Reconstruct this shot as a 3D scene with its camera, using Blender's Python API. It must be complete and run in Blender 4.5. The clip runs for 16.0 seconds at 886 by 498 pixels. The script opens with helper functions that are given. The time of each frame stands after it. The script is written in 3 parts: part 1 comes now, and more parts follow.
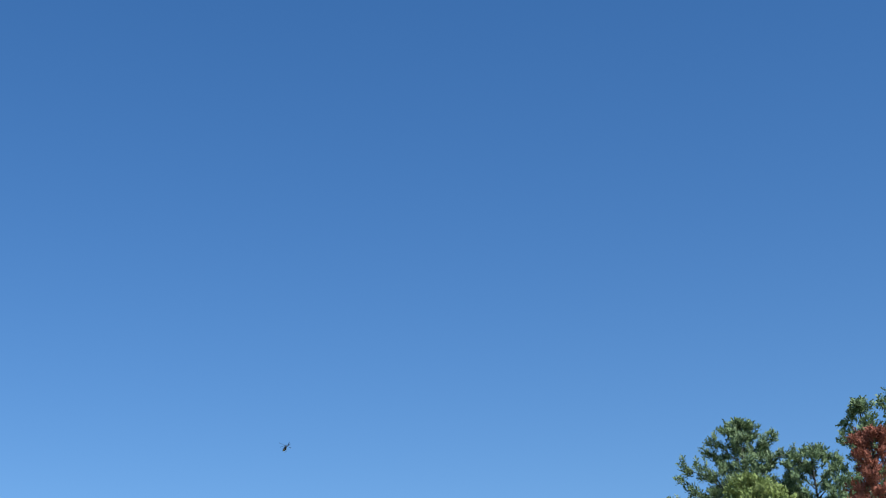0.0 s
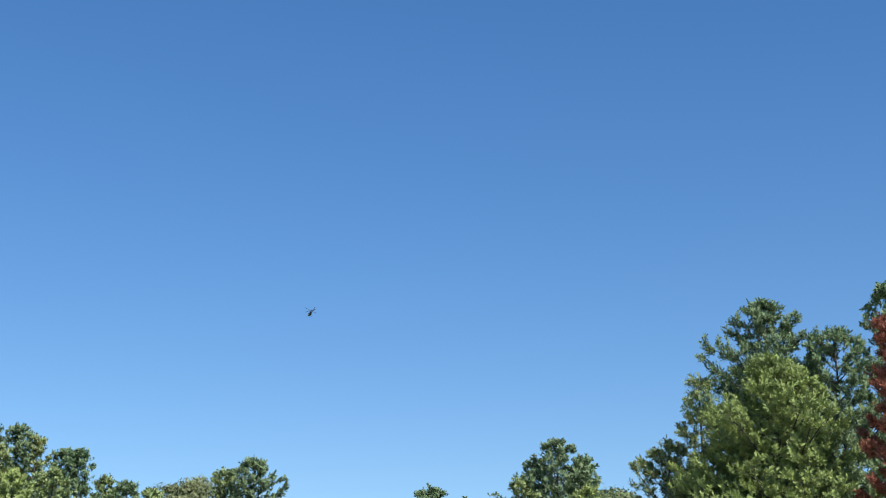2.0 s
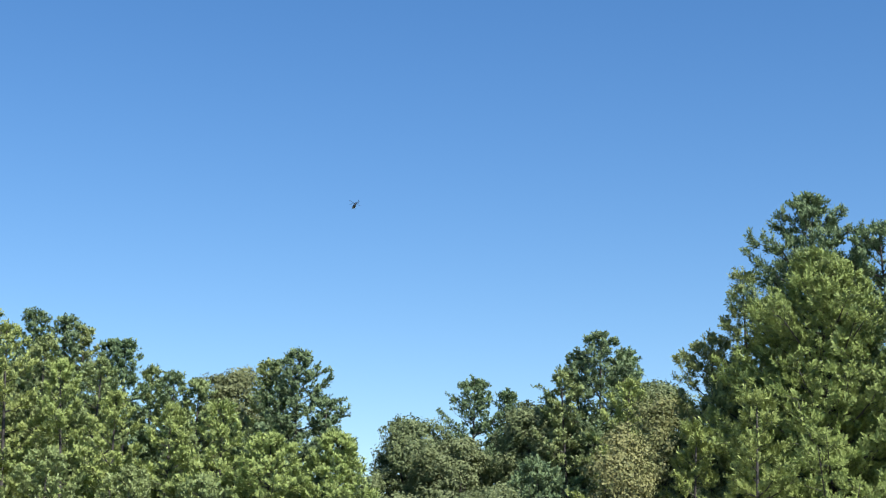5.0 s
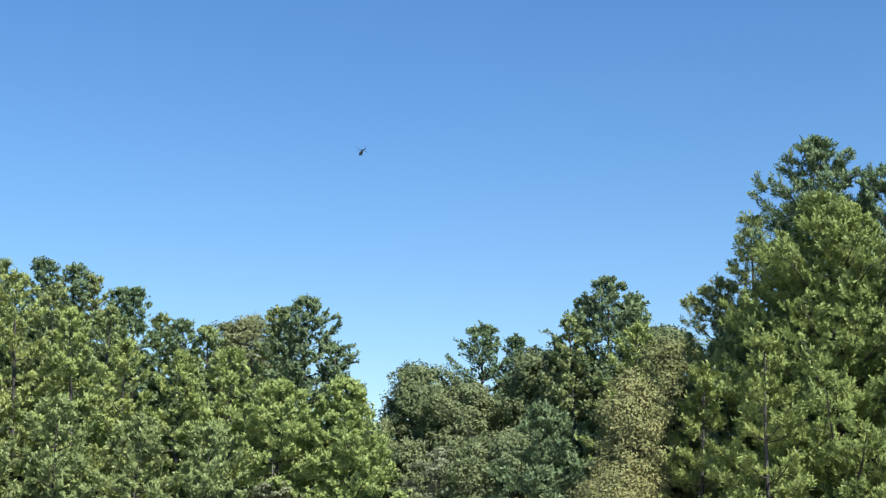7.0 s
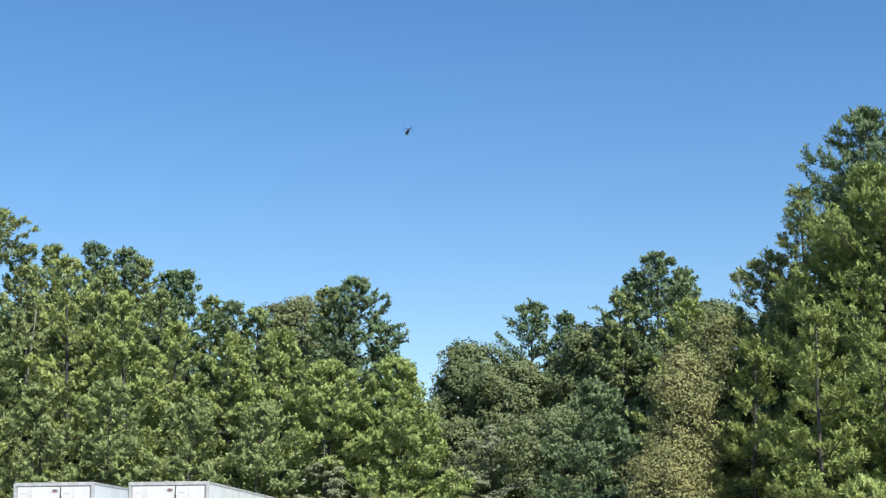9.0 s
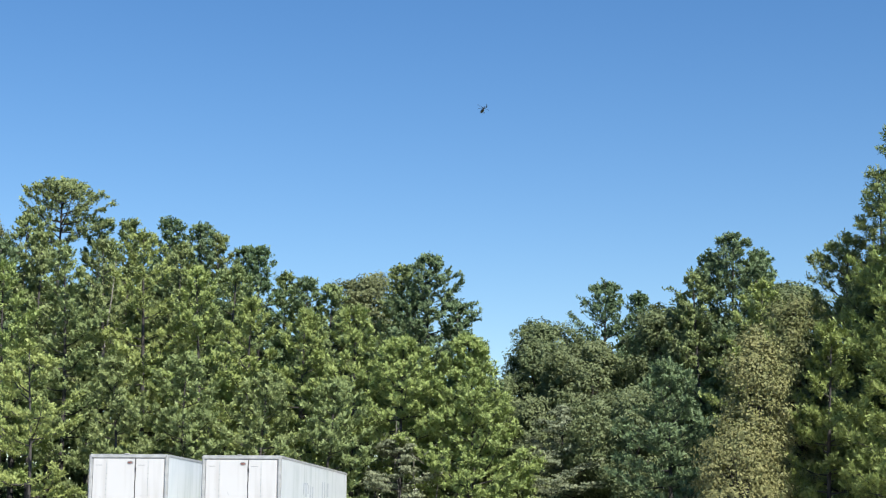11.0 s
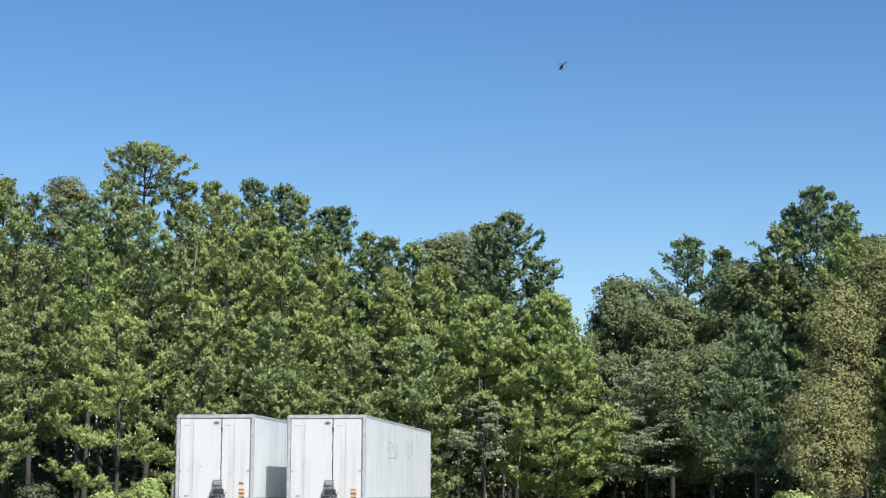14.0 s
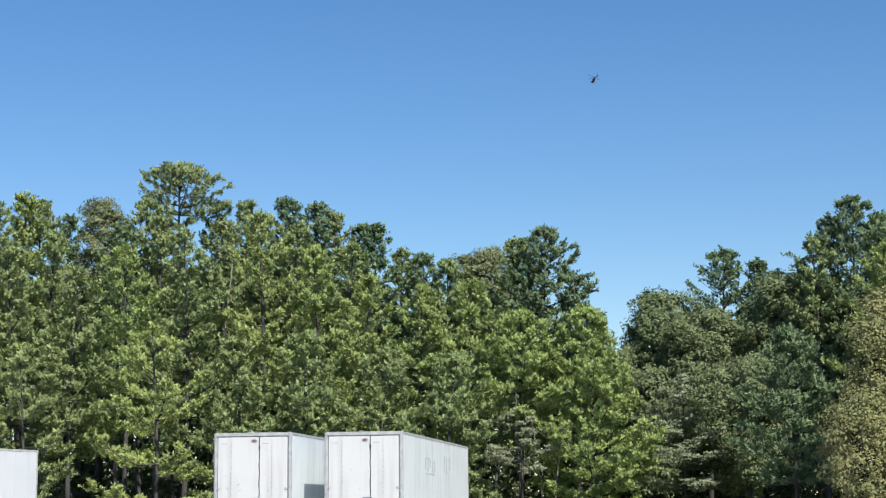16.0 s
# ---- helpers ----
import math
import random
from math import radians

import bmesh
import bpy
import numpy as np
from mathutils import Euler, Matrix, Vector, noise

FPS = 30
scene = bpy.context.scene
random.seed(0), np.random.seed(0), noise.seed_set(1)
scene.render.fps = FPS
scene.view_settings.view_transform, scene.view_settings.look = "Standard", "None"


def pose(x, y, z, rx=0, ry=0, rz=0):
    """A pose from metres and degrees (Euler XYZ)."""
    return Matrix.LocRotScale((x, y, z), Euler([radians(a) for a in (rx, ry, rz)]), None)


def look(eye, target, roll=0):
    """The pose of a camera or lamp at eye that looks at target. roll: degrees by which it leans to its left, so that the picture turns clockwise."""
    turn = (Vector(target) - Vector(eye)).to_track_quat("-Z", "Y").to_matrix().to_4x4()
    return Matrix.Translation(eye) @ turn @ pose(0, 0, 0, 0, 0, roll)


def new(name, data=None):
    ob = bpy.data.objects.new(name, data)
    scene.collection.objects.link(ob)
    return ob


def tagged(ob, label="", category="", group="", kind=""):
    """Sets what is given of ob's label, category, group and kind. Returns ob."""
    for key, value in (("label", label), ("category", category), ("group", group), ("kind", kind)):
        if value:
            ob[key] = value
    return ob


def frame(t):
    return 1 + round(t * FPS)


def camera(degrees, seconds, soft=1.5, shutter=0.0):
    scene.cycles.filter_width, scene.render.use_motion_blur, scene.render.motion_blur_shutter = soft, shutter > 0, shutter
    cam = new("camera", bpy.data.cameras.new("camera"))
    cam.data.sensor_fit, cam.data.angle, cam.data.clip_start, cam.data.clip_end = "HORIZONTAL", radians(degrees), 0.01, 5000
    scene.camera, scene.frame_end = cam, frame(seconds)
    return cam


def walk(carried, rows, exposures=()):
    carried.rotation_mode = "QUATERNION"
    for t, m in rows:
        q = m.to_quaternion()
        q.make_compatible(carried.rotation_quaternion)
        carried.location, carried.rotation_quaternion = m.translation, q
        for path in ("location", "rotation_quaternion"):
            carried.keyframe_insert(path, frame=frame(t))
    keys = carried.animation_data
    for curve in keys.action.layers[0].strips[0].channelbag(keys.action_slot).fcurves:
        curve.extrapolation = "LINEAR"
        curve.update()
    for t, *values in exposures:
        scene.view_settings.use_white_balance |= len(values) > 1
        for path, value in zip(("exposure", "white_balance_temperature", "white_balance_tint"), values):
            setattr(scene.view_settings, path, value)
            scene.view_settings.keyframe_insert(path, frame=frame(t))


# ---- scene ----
cam = camera(30.26, 16.0, soft=1.2)
PATH = [  # seconds, x, azimuth, pitch, roll
    (0.0, 0, 10.337, 21.569, -2.455),
    (0.5, 0, 10.338, 19.964, -2.223),
    (1.0, 0, 10.279, 18.903, -1.507),
    (1.5, 0, 9.91, 17.904, -0.772),
    (2.0, 0, 9.174, 17.078, -0.187),
    (2.5, 0, 8.339, 16.547, 0.094),
    (3.0, 0, 7.645, 16.021, 0.401),
    (3.5, 0, 7.446, 15.318, 0.53),
    (4.0, 0, 7.589, 14.599, 0.484),
    (4.5, 0, 7.644, 13.919, 0.427),
    (7.0, 0, 7.329, 11.443, -0.013),
    (7.5, 0, 7.838, 10.991, -0.039),
    (8.0, 0, 7.584, 10.699, -0.286),
    (8.5, 0, 6.726, 10.611, -0.534),
    (9.0, 0, 5.619, 10.698, -0.641),
    (11.5, 0, 2.323, 9.643, 0.539),
    (12.0, 0, 1.52, 9.387, 0.346),
    (12.5, 0, 0.935, 9.24, 0.235),
    (13.0, 0, 0.613, 9.047, 0.196),
    (13.5, 0, 0.358, 8.778, 0.223),
    (14.0, 0, 0.141, 8.481, 0.141),
    (14.5, 0, -0.0, 8.241, -0.0),
    (15.0, 0, -0.128, 8.148, -0.192),
    (15.5, 0, -0.463, 8.405, -0.356),
    (16.0, 0, -1.075, 9.024, -0.521),
]
EXPOSURES = [(0.0, 0.38, 6200, 10), (1.5, 0.48, 6380, 10), (3.5, 0.6, 6500, 10), (7.0, 0.7, 6500, 10), (8.0, 0.62, 6500, 10), (9.0, 0.58, 6500, 10),
             (12.5, 0.45, 6500, 10), (16.0, 0.42, 6500, 10)]

walk(cam, [(t, look((x, 0, 1.6), (x + math.sin(radians(a)) * math.cos(radians(p)), math.cos(radians(a)) * math.cos(radians(p)), 1.6 + math.sin(radians(p))), r))
           for t, x, a, p, r in PATH], EXPOSURES)

# ---- light ----
SUN_AZ, SUN_EL = 149.0, 46.0      # degrees clockwise from +y, and above the horizon
world = bpy.data.worlds.new("sky")
scene.world = world
world.use_nodes = True
wn = world.node_tree
wn.nodes.clear()
w_out = wn.nodes.new("ShaderNodeOutputWorld")
w_bg = wn.nodes.new("ShaderNodeBackground")
w_sky = wn.nodes.new("ShaderNodeTexSky")
w_sky.sky_type = "NISHITA"
w_sky.sun_disc = False
w_sky.sun_elevation = radians(SUN_EL)
w_sky.sun_rotation = radians(SUN_AZ)
w_sky.air_density, w_sky.dust_density, w_sky.ozone_density = 1.0, 0.15, 2.0
w_bg.inputs["Strength"].default_value = 0.099
w_hue = wn.nodes.new("ShaderNodeHueSaturation")
w_hue.inputs["Hue"].default_value, w_hue.inputs["Saturation"].default_value = 0.505, 1.3
wn.links.new(w_sky.outputs[0], w_hue.inputs["Color"])
wn.links.new(w_hue.outputs[0], w_bg.inputs[0])
wn.links.new(w_bg.outputs[0], w_out.inputs[0])
sun = new("sun", bpy.data.lights.new("sun", "SUN"))
sun.data.energy, sun.data.angle, sun.data.color = 5.0, radians(0.53), (1.0, 0.96, 0.9)
sx, sy, sz = (math.sin(radians(SUN_AZ)) * math.cos(radians(SUN_EL)), math.cos(radians(SUN_AZ)) * math.cos(radians(SUN_EL)), math.sin(radians(SUN_EL)))
sun.matrix_world = look((sx * 100, sy * 100, sz * 100), (0, 0, 0))


# ---- materials ----
def material(name, build):
    mat = bpy.data.materials.new(name)
    mat.use_nodes = True
    nt = mat.node_tree
    nt.nodes.clear()
    out = nt.nodes.new("ShaderNodeOutputMaterial")
    nt.links.new(build(nt), out.inputs[0])
    return mat


def mixed(nt, fac, a, b, mode="MIX"):
    n = nt.nodes.new("ShaderNodeMix")
    n.data_type, n.blend_type = "RGBA", mode
    for i, v in ((0, fac), (6, a), (7, b)):
        if hasattr(v, "links"):
            nt.links.new(v, n.inputs[i])
        elif i:
            n.inputs[i].default_value = (*v, 1)
        else:
            n.inputs[i].default_value = v
    return n.outputs[2]


def coords(nt, which="Object", scale=(1, 1, 1)):
    tc = nt.nodes.new("ShaderNodeTexCoord")
    mp = nt.nodes.new("ShaderNodeMapping")
    mp.inputs["Scale"].default_value = scale
    nt.links.new(tc.outputs[which], mp.inputs[0])
    return mp.outputs[0]


def noisy(nt, vec, scale, detail=4, lo=0.35, hi=0.65):
    n = nt.nodes.new("ShaderNodeTexNoise")
    n.inputs["Scale"].default_value, n.inputs["Detail"].default_value = scale, detail
    nt.links.new(vec, n.inputs["Vector"])
    r = nt.nodes.new("ShaderNodeMapRange")
    r.inputs[1].default_value, r.inputs[2].default_value = lo, hi
    nt.links.new(n.outputs[0], r.inputs[0])
    return r.outputs[0]


def foliage(name, dark, light, tip, gloss=0.5, through_light=0.14):
    """Leaves or needles: hue by the tree, by patches of the crown and by the single leaf, and some light through them."""
    def build(nt):
        geo = nt.nodes.new("ShaderNodeNewGeometry")
        info = nt.nodes.new("ShaderNodeObjectInfo")
        patch = noisy(nt, coords(nt), 0.55, 3, 0.35, 0.68)
        col = mixed(nt, patch, dark, light)
        col = mixed(nt, noisy(nt, coords(nt), 2.6, 2, 0.42, 0.66), col, light)
        sel = nt.nodes.new("ShaderNodeMapRange")
        sel.inputs[1].default_value, sel.inputs[2].default_value, sel.inputs[4].default_value = 0.5, 1.0, 0.5
        nt.links.new(geo.outputs["Random Per Island"], sel.inputs[0])
        col = mixed(nt, sel.outputs[0], col, tip)
        hsv = nt.nodes.new("ShaderNodeHueSaturation")
        for out_v, lo, hi, k in ((info.outputs["Random"], 0.492, 0.509, 0), (geo.outputs["Random Per Island"], 0.9, 1.1, 2)):
            r = nt.nodes.new("ShaderNodeMapRange")
            r.inputs[3].default_value, r.inputs[4].default_value = lo, hi
            nt.links.new(out_v, r.inputs[0])
            nt.links.new(r.outputs[0], hsv.inputs[k])
        nt.links.new(col, hsv.inputs["Color"])
        bsdf = nt.nodes.new("ShaderNodeBsdfPrincipled")
        bsdf.inputs["Roughness"].default_value = gloss
        bsdf.inputs["Specular IOR Level"].default_value = 0.16
        nt.links.new(hsv.outputs[0], bsdf.inputs["Base Color"])
        tl = nt.nodes.new("ShaderNodeBsdfTranslucent")
        nt.links.new(hsv.outputs[0], tl.inputs[0])
        mx = nt.nodes.new("ShaderNodeMixShader")
        mx.inputs[0].default_value = through_light
        nt.links.new(bsdf.outputs[0], mx.inputs[1])
        nt.links.new(tl.outputs[0], mx.inputs[2])
        return mx.outputs[0]
    return material(name, build)


def plain(name, a, b, scale=3.0, rough=0.6, metal=0.0, bump=0.0, stretch=(1, 1, 1), fine=40.0):
    """A surface of two tones: broad stains and a fine grain, with relief."""
    def build(nt):
        vec = coords(nt, "Object", stretch)
        col = mixed(nt, noisy(nt, vec, scale, 5), a, b)
        grain = noisy(nt, vec, fine, 3, 0.2, 0.8)
        col = mixed(nt, 0.12, col, mixed(nt, grain, (0, 0, 0), (1, 1, 1)), "OVERLAY")
        bsdf = nt.nodes.new("ShaderNodeBsdfPrincipled")
        bsdf.inputs["Roughness"].default_value, bsdf.inputs["Metallic"].default_value = rough, metal
        nt.links.new(col, bsdf.inputs["Base Color"])
        if bump:
            bp = nt.nodes.new("ShaderNodeBump")
            bp.inputs["Strength"].default_value, bp.inputs["Distance"].default_value = bump, 0.03
            nt.links.new(grain, bp.inputs["Height"])
            nt.links.new(bp.outputs[0], bsdf.inputs["Normal"])
        return bsdf.outputs[0]
    return material(name, build)


def streaked_paint(name, white, grime, amount, gloss=0.35):
    """White trailer skin: panel paint with faint stains and runs of dirt down from the roof rail."""
    def build(nt):
        runs = noisy(nt, coords(nt, "Object", (2.2, 2.2, 0.16)), 1.6, 6, 0.5, 0.74)
        blot = noisy(nt, coords(nt), 0.9, 5, 0.45, 0.75)
        m = nt.nodes.new("ShaderNodeMath")
        m.operation = "MULTIPLY_ADD"
        nt.links.new(runs, m.inputs[0])
        m.inputs[1].default_value = amount
        b2 = nt.nodes.new("ShaderNodeMath")
        b2.operation = "MULTIPLY"
        b2.inputs[1].default_value = amount * 0.35
        nt.links.new(blot, b2.inputs[0])
        nt.links.new(b2.outputs[0], m.inputs[2])
        bsdf = nt.nodes.new("ShaderNodeBsdfPrincipled")
        bsdf.inputs["Roughness"].default_value = gloss
        nt.links.new(mixed(nt, m.outputs[0], white, grime), bsdf.inputs["Base Color"])
        wave = noisy(nt, coords(nt, "Object", (1, 1, 0.4)), 0.8, 2, 0.2, 0.8)
        bp = nt.nodes.new("ShaderNodeBump")
        bp.inputs["Strength"].default_value, bp.inputs["Distance"].default_value = 0.15, 0.02
        nt.links.new(wave, bp.inputs["Height"])
        nt.links.new(bp.outputs[0], bsdf.inputs["Normal"])
        return bsdf.outputs[0]
    return material(name, build)


PINE = foliage("pine_needles", (0.162, 0.206, 0.085), (0.274, 0.332, 0.133), (0.312, 0.364, 0.152))
PINE_WARM = foliage("sunny_pine_needles", (0.154, 0.195, 0.064), (0.260, 0.319, 0.097), (0.298, 0.350, 0.114))
# Paler yellow-green needles; also put sunlight into the colour of the front pines
PINE_LIGHT = foliage("young_sunlit_needles", (0.217, 0.273, 0.095), (0.332, 0.403, 0.133), (0.371, 0.429, 0.150))
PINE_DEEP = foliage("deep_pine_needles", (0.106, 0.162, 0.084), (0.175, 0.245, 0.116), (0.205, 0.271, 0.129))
OAK = foliage("oak_leaves", (0.105, 0.14, 0.064), (0.18, 0.218, 0.096), (0.25, 0.278, 0.14), 0.5)
OAK_TAN = foliage("turning_oak_leaves", (0.13, 0.155, 0.07), (0.2, 0.222, 0.1), (0.25, 0.26, 0.13), 0.5)
AUTUMN = foliage("autumn_leaves", (0.160, 0.185, 0.076), (0.25, 0.255, 0.106), (0.335, 0.312, 0.14), 0.5)
OLIVE = foliage("yellowing_leaves", (0.11, 0.138, 0.055), (0.185, 0.205, 0.082), (0.285, 0.255, 0.12), 0.5)
RUST = foliage("dead_red_needles", (0.185, 0.068, 0.045), (0.29, 0.11, 0.072), (0.35, 0.145, 0.098), 0.7, 0.3)
TIERED = foliage("grey_green_leaves", (0.16, 0.19, 0.11), (0.24, 0.27, 0.16), (0.28, 0.31, 0.19))
# Understory leaf colour lowered to stand in for shade beneath the trees
SHADE_LEAF = foliage("shade_darkened_leaves", (0.058, 0.076, 0.040), (0.096, 0.118, 0.062), (0.140, 0.162, 0.090))
# Bark made darker, putting shade into the colour of trunks the sun reaches
BARK = plain("shaded_pine_bark", (0.036, 0.033, 0.031), (0.08, 0.073, 0.068), 2.0, 0.9, 0, 0.8, (1, 1, 0.3), 12)
BARK_PALE = plain("pale_bark", (0.16, 0.15, 0.13), (0.34, 0.31, 0.27), 2.0, 0.9, 0, 0.6, (1, 1, 0.3), 12)
GRASS = plain("grass", (0.05, 0.075, 0.02), (0.10, 0.11, 0.035), 0.15, 0.95, 0, 0.9, (1, 1, 1), 9)
# kept pale so the unseen yard throws fill light onto the trailers
GRAVEL = plain("gravel", (0.40, 0.38, 0.35), (0.54, 0.51, 0.47), 0.3, 0.95, 0, 0.9, (1, 1, 1), 18)
WHITE_SKIN = streaked_paint("white_trailer_skin", (0.68, 0.72, 0.725), (0.36, 0.43, 0.41), 0.6)
# Greyer copy of the skin; its colour dims the third trailer's sunlit side
DIMMED_SKIN = streaked_paint("dimmed_white_skin", (0.54, 0.56, 0.57), (0.36, 0.39, 0.39), 0.4)
WHITE_DOOR = streaked_paint("white_door_paint", (0.545, 0.545, 0.535), (0.38, 0.37, 0.34), 0.5)
ALUMINIUM = plain("worn_aluminium", (0.33, 0.34, 0.335), (0.46, 0.47, 0.46), 4, 0.5, 0.15, 0.2)
RAIL_GREY = plain("grey_rail", (0.36, 0.39, 0.39), (0.48, 0.51, 0.51), 3, 0.55, 0.1, 0.2)
RUBBER = plain("black_rubber", (0.02, 0.02, 0.02), (0.045, 0.045, 0.045), 5, 0.8)
STEEL_DARK = plain("dark_steel", (0.05, 0.05, 0.055), (0.12, 0.12, 0.12), 4, 0.6, 0.4)
PLATE_GREY = plain("weathered_grey_plate", (0.20, 0.22, 0.23), (0.34, 0.36, 0.37), 6, 0.6, 0.2)
RED = plain("red_reflector", (0.30, 0.07, 0.07), (0.40, 0.12, 0.11), 8, 0.4)
ORANGE = plain("orange_sticker", (0.55, 0.36, 0.17), (0.62, 0.44, 0.24), 8, 0.5)
STICKER_RED = plain("faded_red_sticker", (0.36, 0.20, 0.16), (0.44, 0.27, 0.21), 8, 0.5)
BADGE_RED = plain("dull_badge_red", (0.16, 0.07, 0.06), (0.24, 0.12, 0.10), 8, 0.5)
LOCK_GREY = plain("grimy_lock_plate", (0.08, 0.085, 0.09), (0.22, 0.23, 0.235), 9, 0.55, 0.3)
BLACK = plain("black_print", (0.02, 0.02, 0.02), (0.05, 0.05, 0.05), 8, 0.6)
GHOST = plain("faded_lettering_mark", (0.40, 0.44, 0.46), (0.54, 0.58, 0.60), 4, 0.5)
HELI_BODY = plain("dark_helicopter_paint", (0.03, 0.035, 0.05), (0.05, 0.055, 0.07), 0.6, 0.35)
HELI_GLASS = plain("tinted_canopy", (0.01, 0.012, 0.015), (0.02, 0.022, 0.025), 2, 0.08)
HELI_GREY = plain("grey_rotor", (0.08, 0.08, 0.09), (0.12, 0.12, 0.13), 2, 0.5)


# ---- mesh tools ----
def part(name, bm, mat, parent=None, label=""):
    me = bpy.data.meshes.new(name)
    bm.to_mesh(me)
    bm.free()
    me.materials.append(mat)
    ob = new(name, me)
    if parent:
        ob.parent = parent
    if label:
        ob["label"] = label
    return ob


def box(x0, x1, y0, y1, z0, z1, bevel=0.0):
    bm = bmesh.new()
    bmesh.ops.create_cube(bm, size=1.0)
    for v in bm.verts:
        v.co = Vector((x0 + (v.co.x + 0.5) * (x1 - x0), y0 + (v.co.y + 0.5) * (y1 - y0), z0 + (v.co.z + 0.5) * (z1 - z0)))
    if bevel:
        bmesh.ops.bevel(bm, geom=bm.edges[:], offset=bevel, segments=2, affect="EDGES")
    return bm


def tube_into(verts, faces, pts, radii, sides=6):
    """Adds a tapered tube along pts to the lists."""
    pts = [Vector(p) for p in pts]
    base = len(verts)
    for i, p in enumerate(pts):
        d = (pts[min(i + 1, len(pts) - 1)] - pts[max(i - 1, 0)]).normalized()
        u = d.orthogonal().normalized()
        w = d.cross(u)
        for k in range(sides):
            a = 2 * math.pi * k / sides
            verts.append(p + (u * math.cos(a) + w * math.sin(a)) * radii[i])
    for i in range(len(pts) - 1):
        for k in range(sides):
            k2 = (k + 1) % sides
            faces.append((base + i * sides + k, base + i * sides + k2, base + (i + 1) * sides + k2, base + (i + 1) * sides + k))
    faces.append(tuple(base + k for k in reversed(range(sides))))
    faces.append(tuple(base + (len(pts) - 1) * sides + k for k in range(sides)))


def mesh_object(name, verts, faces, mat, parent=None, smooth=True):
    me = bpy.data.meshes.new(name)
    me.from_pydata(verts, [], faces)
    me.materials.append(mat)
    if smooth:
        me.shade_smooth()
    ob = new(name, me)
    if parent:
        ob.parent = parent
    return ob


def tri_object(name, co, mat, parent=None):
    """A mesh of loose triangles from an array (n, 3, 3)."""
    n = len(co)
    me = bpy.data.meshes.new(name)
    me.vertices.add(n * 3)
    me.vertices.foreach_set("co", co.astype(np.float32).ravel())
    me.loops.add(n * 3)
    me.loops.foreach_set("vertex_index", np.arange(n * 3, dtype=np.int32))
    me.polygons.add(n)
    me.polygons.foreach_set("loop_start", np.arange(0, n * 3, 3, dtype=np.int32))
    me.update(calc_edges=True)
    me.materials.append(mat)
    ob = new(name, me)
    if parent:
        ob.parent = parent
    return ob


def unit(v):
    return v / np.maximum(np.linalg.norm(v, axis=-1, keepdims=True), 1e-9)


def leaves(rng, centres, sizes, count, leaf, flat=0.8):
    """Broad leaves scattered through balls round the centres, most facing outward and up. Returns triangles."""
    n = len(centres)
    c = np.repeat(centres, count, 0)
    s = np.repeat(sizes, count)[:, None]
    out = unit(rng.normal(size=(n * count, 3)) + np.array((0, 0, 0.2)))
    p = c + out * s * np.array((1, 1, flat)) * rng.uniform(0.5, 1.05, (n * count, 1))
    nor = unit(out + unit(c * np.array((1, 1, 0))) * 0.7 + rng.normal(size=out.shape) * 0.5 + np.array((0, 0, 0.45)))
    a = unit(np.cross(nor, rng.normal(size=out.shape)))
    b = np.cross(nor, a)
    k = leaf * rng.uniform(0.6, 1.4, (n * count, 1))
    return np.stack((p - a * k * 0.5, p + b * k * 0.42 + a * k * 0.05, p + a * k * 0.55 - b * k * 0.3), 1)


def needle_tufts(rng, centres, shoots, blades, length=0.155, reach=0.3):
    """Needle tufts: short shoots, each ringed by blades that lean forward from it. Returns triangles."""
    n = len(centres)
    size = rng.uniform(0.75, 1.3, n)
    c, d, k = np.repeat(centres, blades, 0), np.repeat(shoots, blades, 0), np.repeat(size, blades)[:, None]
    ray = rng.normal(size=d.shape) + np.array((0, 0, 0.45))
    ray = unit(ray - d * (ray * d).sum(1, keepdims=True))
    along = rng.uniform(-0.5, 0.5, (n * blades, 1))
    root = c + d * along * reach * k
    blade = unit(d * (0.55 + 0.5 * along) + ray * 0.8 + np.array((0, 0, 0.12)))
    wide = unit(np.cross(blade, ray) + rng.normal(size=d.shape) * 0.16)
    ln = length * k * rng.uniform(0.75, 1.25, (n * blades, 1))
    wd = 1.05 / blades * k * rng.uniform(0.7, 1.3, (n * blades, 1))
    tip, blunt = root + blade * ln, rng.uniform(size=(n * blades, 1)) < 0.5
    ends = np.where(blunt, tip, root)
    return np.stack((ends - wide * wd / 2, ends + wide * wd / 2, np.where(blunt, root, tip)), 1)


